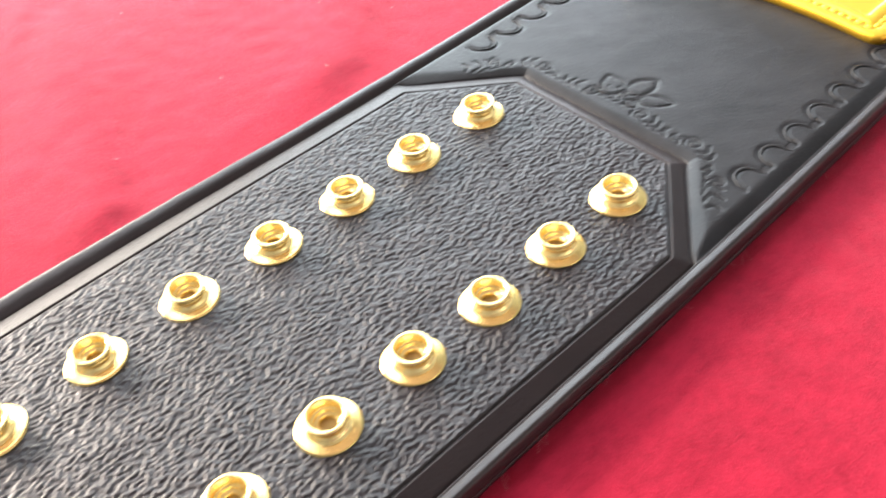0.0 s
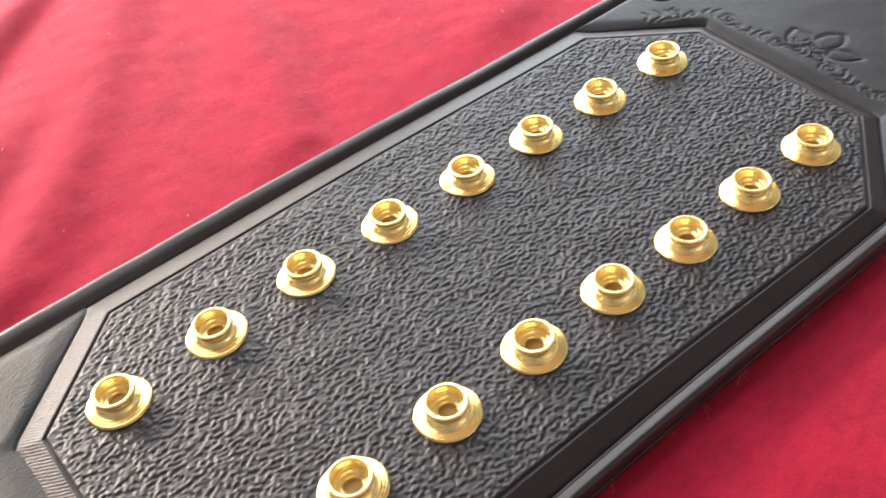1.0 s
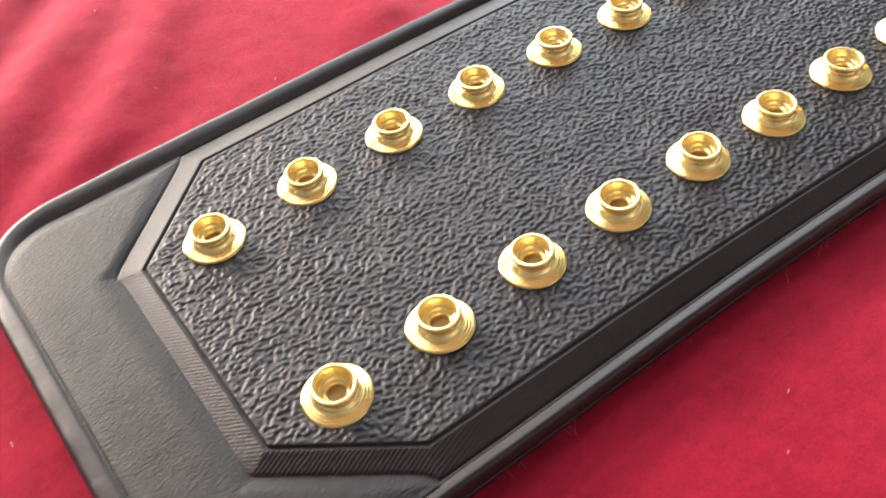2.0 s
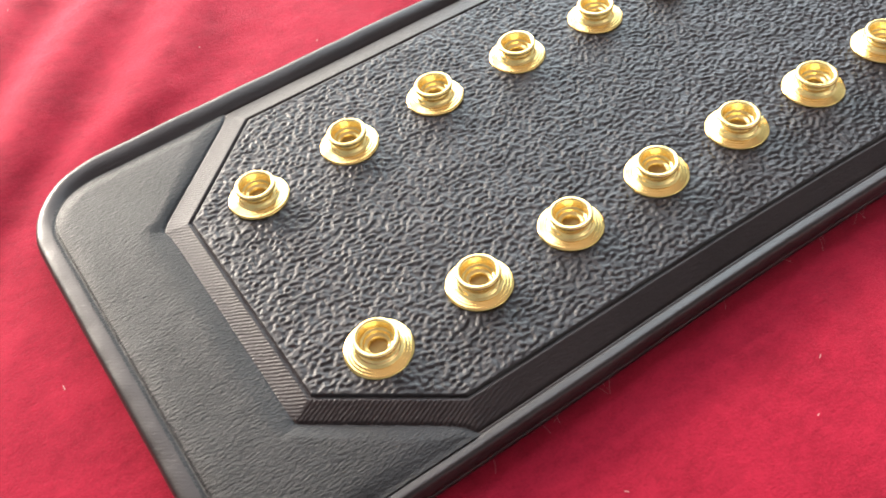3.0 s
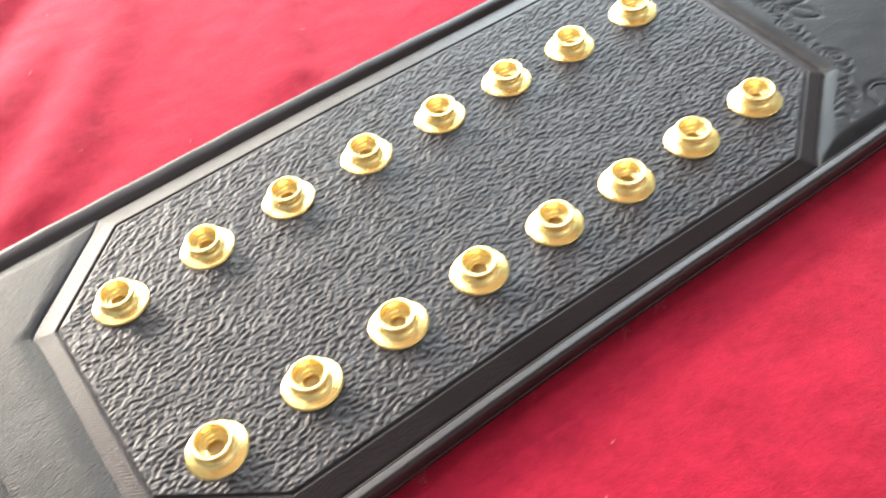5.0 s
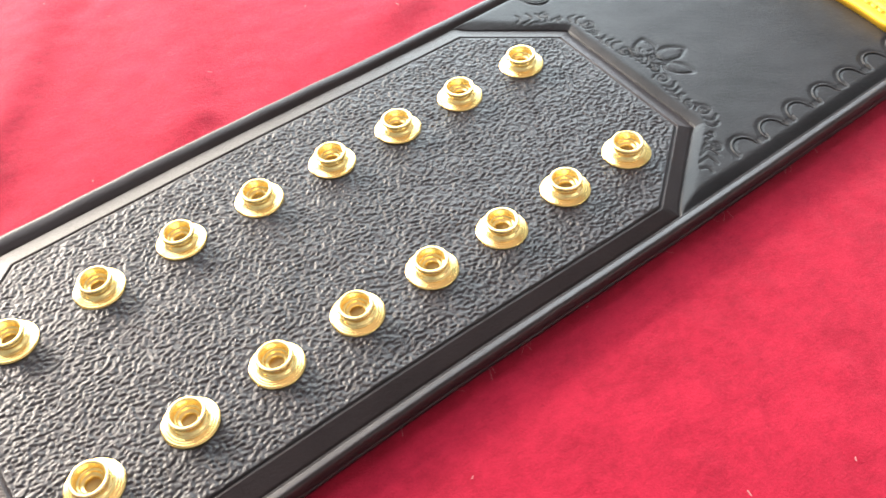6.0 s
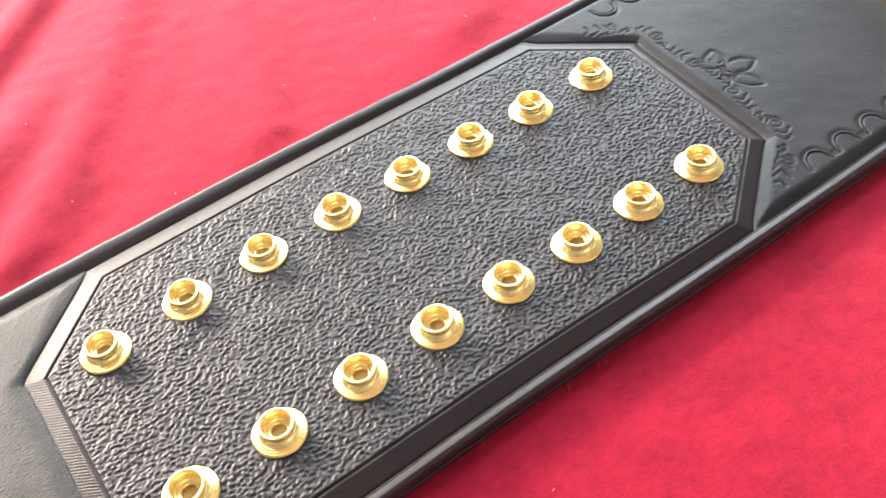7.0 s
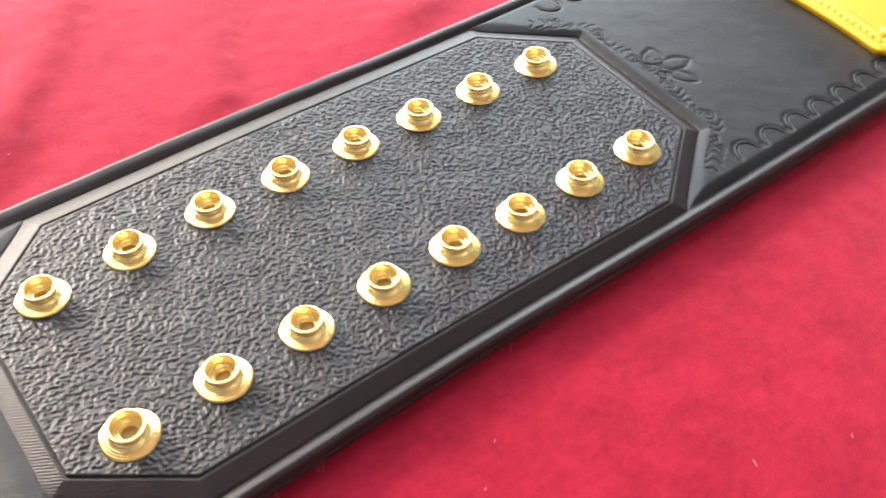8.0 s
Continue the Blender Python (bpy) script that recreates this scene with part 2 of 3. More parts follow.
def north_wall():
    """The window wall: piers, sills and lintels butted round the openings."""
    cuts = sorted({RX0, RX1} | {w[0] for w in ADDED_WINDOWS} | {w[1] for w in ADDED_WINDOWS})
    spans = []
    for x0, x1 in zip(cuts[:-1], cuts[1:]):
        at = FLOOR
        for w in sorted(ADDED_WINDOWS, key=lambda q: q[2]):
            if w[0] <= x0 and x1 <= w[1]:
                spans.append((x0, x1, at, w[2]))
                at = w[3]
        spans.append((x0, x1, at, CEIL))
    bm = bmesh.new()
    tmp = bpy.data.meshes.new("tmp")
    for x0, x1, z0, z1 in spans:
        piece = box(x0, x1, WALL_N, WALL_N + TH, z0, z1)
        piece.to_mesh(tmp)
        piece.free()
        bm.from_mesh(tmp)
    bpy.data.meshes.remove(tmp)
    return bm


structure("wall_north", north_wall(), M_WALL, "plain painted unseen wall with six added window openings", "wall")
FR = 0.03
for k, (x0, x1, z0, z1, power, tint) in enumerate(ADDED_WINDOWS):
    window = tagged(new("window_%d" % (k + 1)), "unseen white-framed window added to light the belt and shape its reflections", "window", kind="structure")
    for nm, a in (("window_sill", (x0, x1, z0, z0 + FR)), ("frame_head", (x0, x1, z1 - FR, z1)),
                  ("frame_side", (x0, x0 + FR, z0 + FR, z1 - FR)), ("frame_side", (x1 - FR, x1, z0 + FR, z1 - FR))):
        part(nm, box(a[0], a[1], WALL_N + 0.05, WALL_N + TH - 0.01, a[2], a[3], 0.003), M_FRAME, window)

# ---- the table under the cloth ----
table = tagged(new("table"), "dark wooden table covered by a red cloth", "table")
TX, TY0, TY1 = 0.75, -0.60, 0.62
part("tabletop", box(-TX, TX, TY0, TY1, -0.034, -0.004, 0.004), M_WOOD, table)
for sx in (-TX + 0.06, TX - 0.06):
    for sy in (TY0 + 0.06, TY1 - 0.06):
        part("leg", box(sx - 0.03, sx + 0.03, sy - 0.03, sy + 0.03, FLOOR, -0.034, 0.004), M_WOOD, table)

# ---- outline and panel of the belt, in snap pitches ----
OUT = (-1.96, 16.4, -3.37, 1.73, 0.95)       # left, right, near, far and corner of the edge
INN = (-1.75, 16.1, -3.205, 1.42, 0.62)      # the same of the crease inside the rounded rim
OUT_B = OUT[2]
PANEL = [(0.386, 1.10), (-0.66, 0.133), (-0.62, -2.20), (0.368, -2.95), (6.47, -3.02), (7.61, -2.17), (7.78, 0.122), (6.78, 1.05)]


def outline_depth(u, v, shape=OUT):
    """How far a point lies inside an outline."""
    l, r, b, t, rad = shape
    qx = np.abs(u - (l + r) / 2) - (r - l) / 2 + rad
    qy = np.abs(v - (b + t) / 2) - (t - b) / 2 + rad
    return rad - np.hypot(np.maximum(qx, 0), np.maximum(qy, 0)) - np.minimum(np.maximum(qx, qy), 0)


def panel_sides():
    """Half planes (a, b, c) with a*u + b*v - c <= 0 inside the grained panel."""
    sides = []
    for (u0, v0), (u1, v1) in zip(PANEL, PANEL[1:] + PANEL[:1]):
        a, b = v1 - v0, u0 - u1
        n = math.hypot(a, b)
        sides.append((a / n, b / n, (a * u0 + b * v0) / n))
    return sides


SIDES = panel_sides()


def panel_out(u, v):
    """How far a point lies outside the grained panel's eight sides; minus inside."""
    return np.max([a * u + b * v - c for a, b, c in SIDES], axis=0)


# round the panel, side by side from the far left corner on: width and depth of the bevel, run of the rise behind it, softness of the valley
BEVEL_W = (0.27, 0.21, 0.20, 0.30, 0.19, 0.22, 0.25, 0.40)
BEVEL_D = (0.054, 0.052, 0.074, 0.080, 0.074, 0.084, 0.078, 0.080)
RISE_W = (0.12, 0.26, 0.135, 0.10, 0.16, 0.15, 0.16, 0.10)
SOFT = (0.10, 0.60, 0.05, 0.0, 0.05, 0.15, 0.15, 0.0)
GROOVE = 0.084


def side_blend(u, v, values):
    """A value that passes softly from one side of the panel to the next."""
    far = np.stack([a * u + b * v - c for a, b, c in SIDES])
    wt = np.exp((far - far.max(axis=0)) / 0.035)
    return np.tensordot(np.array(values), wt / wt.sum(axis=0), 1)


def facing(u, v, shape=INN):
    """Shares of the near, far and end sides in the nearest stretch of an outline."""
    l, r, b, t, rad = shape
    qx = np.maximum(np.abs(u - (l + r) / 2) - (r - l) / 2 + rad, 0)
    qy = np.maximum(np.abs(v - (b + t) / 2) - (t - b) / 2 + rad, 0)
    end = qx ** 2 / (qx ** 2 + qy ** 2 + 1e-9)
    near = (v < (b + t) / 2) * 1.0
    return (1 - end) * near, (1 - end) * (1 - near), end


def strap_height(u, v):
    d, q = outline_depth(u, v, INN), panel_out(u, v)
    near, far, end = facing(u, v)
    plain_end = smooth((u - 6.0) / 1.2)
    # the padded leather falls off towards the crease at the rim
    fall = GROOVE - 0.02 - 0.040 * end - 0.034 * near * (1 - plain_end)
    reach = near * (0.22 - 0.05 * plain_end) + far * (0.20 - 0.03 * plain_end) + end * 0.16
    pillow = -0.02 - fall * (1 - np.clip(d / reach, 0, 1)) ** 1.6
    pillow = pillow - 0.016 * end * np.exp(-(d / 0.016) ** 2)
    pinch = np.clip(1 - d / 0.85, 0, 1)
    wide, run = side_blend(u, v, BEVEL_W), np.maximum(q + np.maximum(d, 0), 0.04)
    soft = side_blend(u, v, SOFT)
    ends_at = np.minimum(wide, run)
    deep = side_blend(u, v, BEVEL_D)
    deep = deep + (GROOVE - deep) * np.clip((wide - run) / 0.12 + 1.2 * pinch ** 1.5, 0, 1)
    rise_w = side_blend(u, v, RISE_W) + side_blend(u, v, (0.16, 0.05, 0.05, 0.0, 0.05, 0.0, 0.08, 0.0)) * pinch
    f = np.clip(q / ends_at, 0, 1)
    bevel = -deep * ((1 - soft) * f + soft * np.sin(0.5 * math.pi * f))
    t = np.clip((q - ends_at) / rise_w, 0, 1)
    rise = -deep + (deep - 0.02) * ((1 - soft) * (1 - (1 - t) ** side_blend(u, v, (1.5, 1.5, 1.12, 1.5, 1.5, 1.5, 1.5, 1.5))) + soft * smooth(t))
    gap = np.clip(0.5 + 0.5 * (rise - pillow) / 0.012, 0, 1)
    outer = rise + gap * (pillow - rise) - 0.012 * gap * (1 - gap)
    z = np.where(q < ends_at, bevel, np.maximum(outer, -GROOVE - 0.02))
    z = z - 0.014 * (1 - soft) * np.exp(-((q - ends_at) / 0.011) ** 2)
    return z - 0.03 * np.exp(-((q - 0.002) / 0.009) ** 2) - 1.6 * np.clip(-q, 0, 0.04)


# ---- tooling: strokes on the smooth leather between panel and plate ----
MID, SKEW = -1.03, 0.086      # middle line of the ornament, and the lean of the panel's far end


ARCH_ROWS = ((1, -2.985, 7.94), (-1, 1.13, 8.20))      # side, foot line and first arch of each border


def arch_strokes(grow=1.0, tail=True):
    out = []
    for side, foot, start in ARCH_ROWS:
        for k in range(7):
            c = start + 0.49 * k
            a = np.linspace(1.04 * math.pi, 0.0, 18)
            pu, pv = c + 0.020 * np.sin(a) + 0.168 * grow * np.cos(a), 0.200 * grow * np.sin(a)
            if tail:
                # the foot curls on towards the next arch
                pu = np.concatenate([pu, c + np.array([0.166, 0.185, 0.215])])
                pv = np.concatenate([pv, [-0.030, -0.050, -0.058]])
            out.append(np.stack([pu, foot + side * pv], 1))
    return out


def hatch_strokes():
    out = []
    for side, foot, start in ARCH_ROWS:
        for k in range(7):
            c = start + 0.49 * k + 0.245
            for j in range(6):
                u = c + 0.030 * (j - 2.5)
                out.append(np.array([[u + 0.25 * (u - c) * f + 0.02 * f, foot + side * (-0.045 + 0.085 * f)] for f in (0.0, 0.5, 1.0)]))
    return out


def spiral(cu, cv, r, turns, hand, start):
    a = np.linspace(0, turns * 2 * math.pi, int(14 * turns) + 3)
    rr = r * (1 - 0.8 * a / a[-1])
    return np.stack([cu + rr * np.cos(start + hand * a), cv + rr * np.sin(start + hand * a)], 1)


def leaf_stroke(u, v, du, dv, bend):
    t = np.linspace(0, 1, 7)
    return np.stack([u + du * t - dv * bend * np.sin(math.pi * t), v + dv * t + du * bend * np.sin(math.pi * t)], 1)


def scroll_strokes(m):
    """One half of the scroll border; m is 1 or -1 for the two halves about the ornament's middle line."""
    # curls: along, aside, radius, turns, hand, start
    s = [spiral(u, m * v, r, n, h * m, a) for u, v, r, n, h, a in
         ((8.20, 0.37, 0.105, 1.5, 1, 2.4), (8.19, 1.14, 0.105, 1.5, 1, 2.4), (8.13, 0.93, 0.055, 1.1, -1, 0.5), (7.84, 1.70, 0.075, 1.3, 1, 1.0),
          (7.95, 1.52, 0.045, 1.1, -1, 0.4))]
    # leaves: a fan beside each curl, and the spray that ends the border
    for u, v, du, dv, b in ((8.11, 0.50, 0.17, 0.04, 0.35), (8.09, 0.58, 0.15, 0.07, 0.35), (8.08, 0.67, 0.11, 0.08, 0.35),
                            (8.09, 0.83, 0.12, -0.05, -0.3), (8.08, 1.01, 0.13, 0.02, -0.35), (8.09, 1.26, 0.16, 0.05, 0.35), (8.04, 1.34, 0.13, 0.08, 0.35),
                            (7.90, 1.47, 0.09, 0.03, 0.3), (7.80, 1.60, 0.10, -0.05, -0.3),
                            (7.68, 1.63, 0.17, 0.09, -0.5), (7.59, 1.69, 0.18, 0.12, -0.5), (7.51, 1.76, 0.15, 0.14, -0.45), (7.45, 1.84, 0.07, 0.12, -0.3)):
        s.append(leaf_stroke(u, m * v, du, m * dv, b * m))
    return [np.stack([p[:, 0] + SKEW * p[:, 1], p[:, 1] + MID], 1) for p in s]


PETALS = [(8.47, -0.80, 0.185, 0.130, 0.95), (8.64, -1.10, 0.190, 0.130, -0.25), (8.48, -1.39, 0.190, 0.095, -1.15),
          (8.30, -0.80, 0.075, 0.045, 2.0), (8.27, -1.20, 0.075, 0.045, -2.0)]


def petal_rim(cu, cv, ra, rb, turn):
    a = np.linspace(0, 2 * math.pi, 25)
    wavy = 1 + 0.05 * np.sin(5 * a + 9 * ra)
    pu, pv = ra * wavy * np.cos(a), rb * wavy * np.sin(a) * (1 - 0.30 * np.cos(a))
    return np.stack([cu + pu * math.cos(turn) - pv * math.sin(turn), cv + pu * math.sin(turn) + pv * math.cos(turn)], 1)


ARCHES, HATCHES = arch_strokes(), hatch_strokes()
SCROLLS = {1: scroll_strokes(1), -1: scroll_strokes(-1)}
FLOWER = [petal_rim(*p) for p in PETALS]
FLOWER_CORE = [spiral(8.385, -1.02, 0.06, 1.5, 1, 0.0)] + [leaf_stroke(8.42 - 0.02 * k * k, -1.02 + 0.075 * k, 0.08, 0.05 * k, 0.3) for k in (-2, -1, 1, 2)] + \
    [leaf_stroke(8.30, -1.02 + 0.07 * k, -0.10, 0.03 * k, 0.3) for k in (-2, -1, 0, 1, 2)]


def stroke_distance(u, v, strokes, reach):
    """Distance from grid points to the nearest stroke, reach where it is further."""
    best = np.full(u.shape, reach)
    for s in strokes:
        lo, hi = s.min(0) - reach, s.max(0) + reach
        i0, i1 = np.searchsorted(u[:, 0], (lo[0], hi[0]))
        j0, j1 = np.searchsorted(v[0], (lo[1], hi[1]))
        if i1 <= i0 or j1 <= j0:
            continue
        uu, vv, bb = u[i0:i1, j0:j1], v[i0:i1, j0:j1], best[i0:i1, j0:j1]
        for a, b in zip(s[:-1], s[1:]):
            ab = b - a
            t = np.clip(((uu - a[0]) * ab[0] + (vv - a[1]) * ab[1]) / (ab @ ab + 1e-12), 0, 1)
            np.minimum(bb, np.hypot(uu - a[0] - t * ab[0], vv - a[1] - t * ab[1]), out=bb)
    return best


# ---- the belt ----
belt = tagged(new("championship_belt"), "black leather championship belt with gold snaps lying on red cloth", "belt")


def build_strap():
    us = np.concatenate([np.arange(-1.80, 0.5, 0.0125), np.arange(0.5, 6.4, 0.03), np.arange(6.4, 11.3, 0.0088), np.arange(11.3, 16.15, 0.06)])
    vs = np.arange(-3.26, 1.48, 0.0088)
    u, v = np.meshgrid(us, vs, indexing="ij")
    z = strap_height(u, v)
    # soft creases and an uneven skin, drawn evenly and then read off at the uneven steps
    even = np.arange(-1.8, 16.2, 0.025)
    take = np.clip(np.searchsorted(even, us), 0, len(even) - 1)
    wr = band_noise((len(even), len(vs)), (0.025, 0.0088), 0.45, 0.8, 5, 1.6, -0.45)[take]
    wide = band_noise((len(even), len(vs)), (0.025, 0.0088), 1.6, 0.6, 8)[take]
    q = panel_out(u, v)
    z += smooth((q - 0.1) / 0.3) * (0.0006 * wr + 0.0012 * wide)
    # the ground is pressed down round the ornament, the lines cut into it
    z -= 0.012 * np.exp(-(stroke_distance(u, v, arch_strokes(1.12, False), 0.16) / 0.036) ** 2)
    z -= 0.008 * np.exp(-(stroke_distance(u, v, arch_strokes(0.86, False), 0.06) / 0.013) ** 2)
    z -= 0.013 * np.exp(-(stroke_distance(u, v, FLOWER, 0.16) / 0.036) ** 2)
    fine = SCROLLS[1] + SCROLLS[-1] + FLOWER_CORE
    z -= 0.010 * np.exp(-(stroke_distance(u, v, fine, 0.12) / 0.022) ** 2)
    z -= 0.012 * np.exp(-(stroke_distance(u, v, HATCHES, 0.05) / 0.009) ** 2)
    d = outline_depth(u, v, INN)
    inside = (d > -0.04) & (q > -0.05)
    keep = inside[:-1, :-1] & inside[1:, :-1] & inside[1:, 1:] & inside[:-1, 1:]
    places = to_world(u, v, z).reshape(-1, 3)
    past = q - side_blend(u, v, BEVEL_W)
    mid = 0.25 * (past[:-1, :-1] + past[1:, :-1] + past[1:, 1:] + past[:-1, 1:])
    out = []
    west = (u[:-1, :-1] < 3.5)
    for name, some, mat in (("strap", (mid > 0.005) & ~west, M_STRAP), ("end_pad", (mid > 0.005) & west, M_PAD), ("bevel", mid <= 0.005, M_BEVEL)):
        faces, used = grid_faces(keep & some)
        out.append(mesh_from(name, places[used], faces, mat))
    return out


STRAP, END_PAD, BEVEL = build_strap()
child("strap", STRAP, belt, "smooth black leather with tooled ornament")
child("end_pad", END_PAD, belt, "padded smooth black leather end with fine creases")
child("bevel", BEVEL, belt, "finely ribbed black leather bevel round the panel")


def build_panel():
    st = 0.0092
    us, vs = np.arange(-0.70, 7.80, st), np.arange(-3.10, 1.15, st)
    u, v = np.meshgrid(us, vs, indexing="ij")
    a = band_noise(u.shape, (st, st), 0.104, 0.50, 11, 1.3, -0.18)
    b = band_noise(u.shape, (st, st), 0.058, 0.45, 12, 1.2, -0.18)
    c = band_noise(u.shape, (st, st), 0.7, 0.6, 13)
    h = 0.0046 * np.tanh(1.2 * a + 0.8 * b) + 0.0014 * b + 0.0025 * c
    edge = panel_out(u, v)
    inside = edge < -0.012
    keep = inside[:-1, :-1] | inside[1:, :-1] | inside[1:, 1:] | inside[:-1, 1:]
    pu, pv = u.copy(), v.copy()
    for _ in range(3):
        for sa, sb, sc in SIDES:
            over = np.maximum(sa * pu + sb * pv - sc + 0.012, 0)
            pu -= sa * over
            pv -= sb * over
    z = h * smooth(-edge / 0.09) - 0.026 * (1 - smooth((-edge - 0.005) / 0.022))
    # the leather is pressed flat round each snap
    for su, sv in SNAPS:
        z *= 1 - 0.8 * np.exp(-(np.hypot(u - su, v - sv) / 0.30) ** 6)
    faces, used = grid_faces(keep)
    return mesh_from("panel", to_world(pu, pv, z).reshape(-1, 3)[used], faces, M_PANEL)


ROW_A = [(0.0, 0.0), (1.029, 0.075), (2.048, 0.111), (3.064, 0.103), (4.066, 0.072), (5.024, 0.042), (5.983, 0.015), (7.002, 0.0)]
ROW_B = [(0.044, -2.177), (1.052, -2.137), (2.039, -2.102), (3.019, -2.09), (3.974, -2.107), (4.907, -2.154), (5.861, -2.138), (6.82, -2.15)]
SNAPS = [(u, v - float(bow(u)) + 0.012) for u, v in ROW_A] + [(u, v - float(bow(u)) + 0.028) for u, v in ROW_B]
child("panel", build_panel(), belt, "pebble-grained black leather panel with cut corners")


def rounded_ring(shape, n_long, n_short, n_corner):
    """Points round an outline, counter-clockwise from the far right corner; the same count for every outline."""
    l, r, b, t, rad = shape
    spots = [(r - rad, t - rad, 0), (l + rad, t - rad, 90), (l + rad, b + rad, 180), (r - rad, b + rad, 270)]
    ring = []
    for k, (cu, cv, a0) in enumerate(spots):
        for a in np.radians(np.linspace(a0, a0 + 90, n_corner)):
            ring.append((cu + rad * math.cos(a), cv + rad * math.sin(a)))
        nu, nv, a1 = spots[(k + 1) % 4]
        p0 = np.array(ring[-1])
        p1 = np.array((nu + rad * math.cos(radians(a0 + 90)), nv + rad * math.sin(radians(a0 + 90))))
        for f in np.linspace(0, 1, (n_long if k in (0, 2) else n_short) + 2)[1:-1]:
            ring.append(tuple(p0 + f * (p1 - p0)))
    return np.array(ring)


def build_rim():
    # share of the way inwards; height on the near, far and end sides
    profile = [(0.34, -0.298, -0.298, -0.298), (0.14, -0.290, -0.290, -0.290), (0.04, -0.262, -0.255, -0.262), (0.0, -0.232, -0.225, -0.225),
               (0.01, -0.206, -0.205, -0.205), (0.10, -0.200, -0.200, -0.200), (0.01, -0.194, -0.195, -0.195), (0.0, -0.170, -0.170, -0.165), (0.015, -0.140, -0.140, -0.130), (0.05, -0.112, -0.100, -0.108), (0.10, -0.080, -0.064, -0.083), (0.16, -0.060, -0.040, -0.072),
               (0.23, -0.049, -0.029, -0.066), (0.30, -0.045, -0.024, -0.062), (0.38, -0.046, -0.023, -0.059), (0.46, -0.049, -0.027, -0.057),
               (0.56, -0.053, -0.034, -0.055), (0.66, -0.057, -0.044, -0.053), (0.76, -0.061, -0.057, -0.052), (0.81, -0.075, -0.065, -0.052),
               (0.85, -0.066, -0.070, -0.052), (0.92, -0.071, -0.080, -0.054), (0.97, -0.084, -0.088, -0.066), (1.02, -0.112, -0.104, -0.115)]
    outer, inner = rounded_ring(OUT, 130, 40, 25), rounded_ring(INN, 130, 40, 25)
    rng = np.random.RandomState(4)
    m, n = len(outer), len(profile)
    s = np.arange(m)
    wob = 0.003 * np.sin(0.35 * s) + 0.002 * np.sin(0.93 * s + 1) + 0.0015 * rng.randn(m)
    side = 0.006 * np.sin(0.21 * s + 2) + 0.004 * np.sin(0.57 * s)
    near, far, end = facing(outer[:, 0], outer[:, 1], OUT)
    verts, faces = [], []
    for i in range(m):
        for f, *heights in profile:
            p = outer[i] + (f + side[i] * (1 - f)) * (inner[i] - outer[i])
            w = heights[0] * near[i] + heights[1] * far[i] + heights[2] * end[i]
            verts.append(to_world(p[0], p[1], w + (wob[i] * (1 - f) if w > -0.2 else 0)))
    for i in range(m):
        j = (i + 1) % m
        for k in range(n - 1):
            faces.append((i * n + k, i * n + k + 1, j * n + k + 1, j * n + k))
    faces.append([i * n for i in range(m)][::-1])
    return mesh_from("rim", verts, faces, M_RIM)


child("rim", build_rim(), belt, "rounded black leather edge")


# tooled ornament as raised lines
def height_at(points):
    p = np.asarray(points, float)
    return strap_height(p[:, 0], p[:, 1])


def ornament(name, strokes, radius, lift, label="", under=None):
    verts, faces = [], []
    for s in strokes:
        w = height_at(s) - 0.012 + lift
        t = np.linspace(0, 1, len(s))
        r = P * radius * (0.35 + 0.65 * np.sin(math.pi * np.clip(t, 0.05, 0.95)) ** 0.5)
        vv, ff = tube(to_world(s[:, 0], s[:, 1], w), r)
        faces += [tuple(i + len(verts) for i in f) for f in ff]
        verts += vv
    return child(name, mesh_from(name, verts, faces, M_STRAP), under or belt, label)


for stroke in ARCHES:
    ornament("tooled_arch", [stroke], 0.017, 0.003)
for half in (1, -1):
    for k, stroke in enumerate(SCROLLS[half]):
        ornament("tooled_curl" if k < 5 else "tooled_leaf", [stroke], 0.010, 0.0)
flower = ornament("tooled_flower", FLOWER_CORE[:1], 0.016, -0.004, "tooled flower")
for stroke in FLOWER_CORE[1:]:
    ornament("stamen", [stroke], 0.013, -0.004, under=flower)
for stroke in FLOWER:
    ornament("petal_edge", [stroke], 0.010, -0.004, under=flower)


def petal_mesh(cu, cv, ra, rb, turn):
    rings, verts, faces = 5, [], []
    rim = petal_rim(cu, cv, ra, rb, turn)[:-1]
    base = float(height_at([[cu, cv]])[0])
    levels = ((0.98, -0.014), (0.86, 0.002), (0.70, -0.001), (0.45, -0.007), (0.20, -0.004))
    for f, lift in levels:
        for p in rim:
            q = (cu + (p[0] - cu) * f, cv + (p[1] - cv) * f)
            # a raised vein along the middle
            off = abs(-(q[0] - cu) * math.sin(turn) + (q[1] - cv) * math.cos(turn))
            verts.append(to_world(q[0], q[1], base - 0.006 + lift + 0.009 * math.exp(-(off / 0.022) ** 2) * (f < 0.8) + 0.004 * math.cos(9 * math.atan2(p[1] - cv, p[0] - cu)) * (0.3 < f < 0.9)))
    n = len(rim)
    for k in range(rings - 1):
        for i in range(n):
            j = (i + 1) % n
            faces.append((k * n + i, k * n + j, (k + 1) * n + j, (k + 1) * n + i))
    faces.append([(rings - 1) * n + i for i in range(n)])
    return mesh_from("petal", verts, faces, M_STRAP)


for p in PETALS:
    child("petal", petal_mesh(*p), flower)

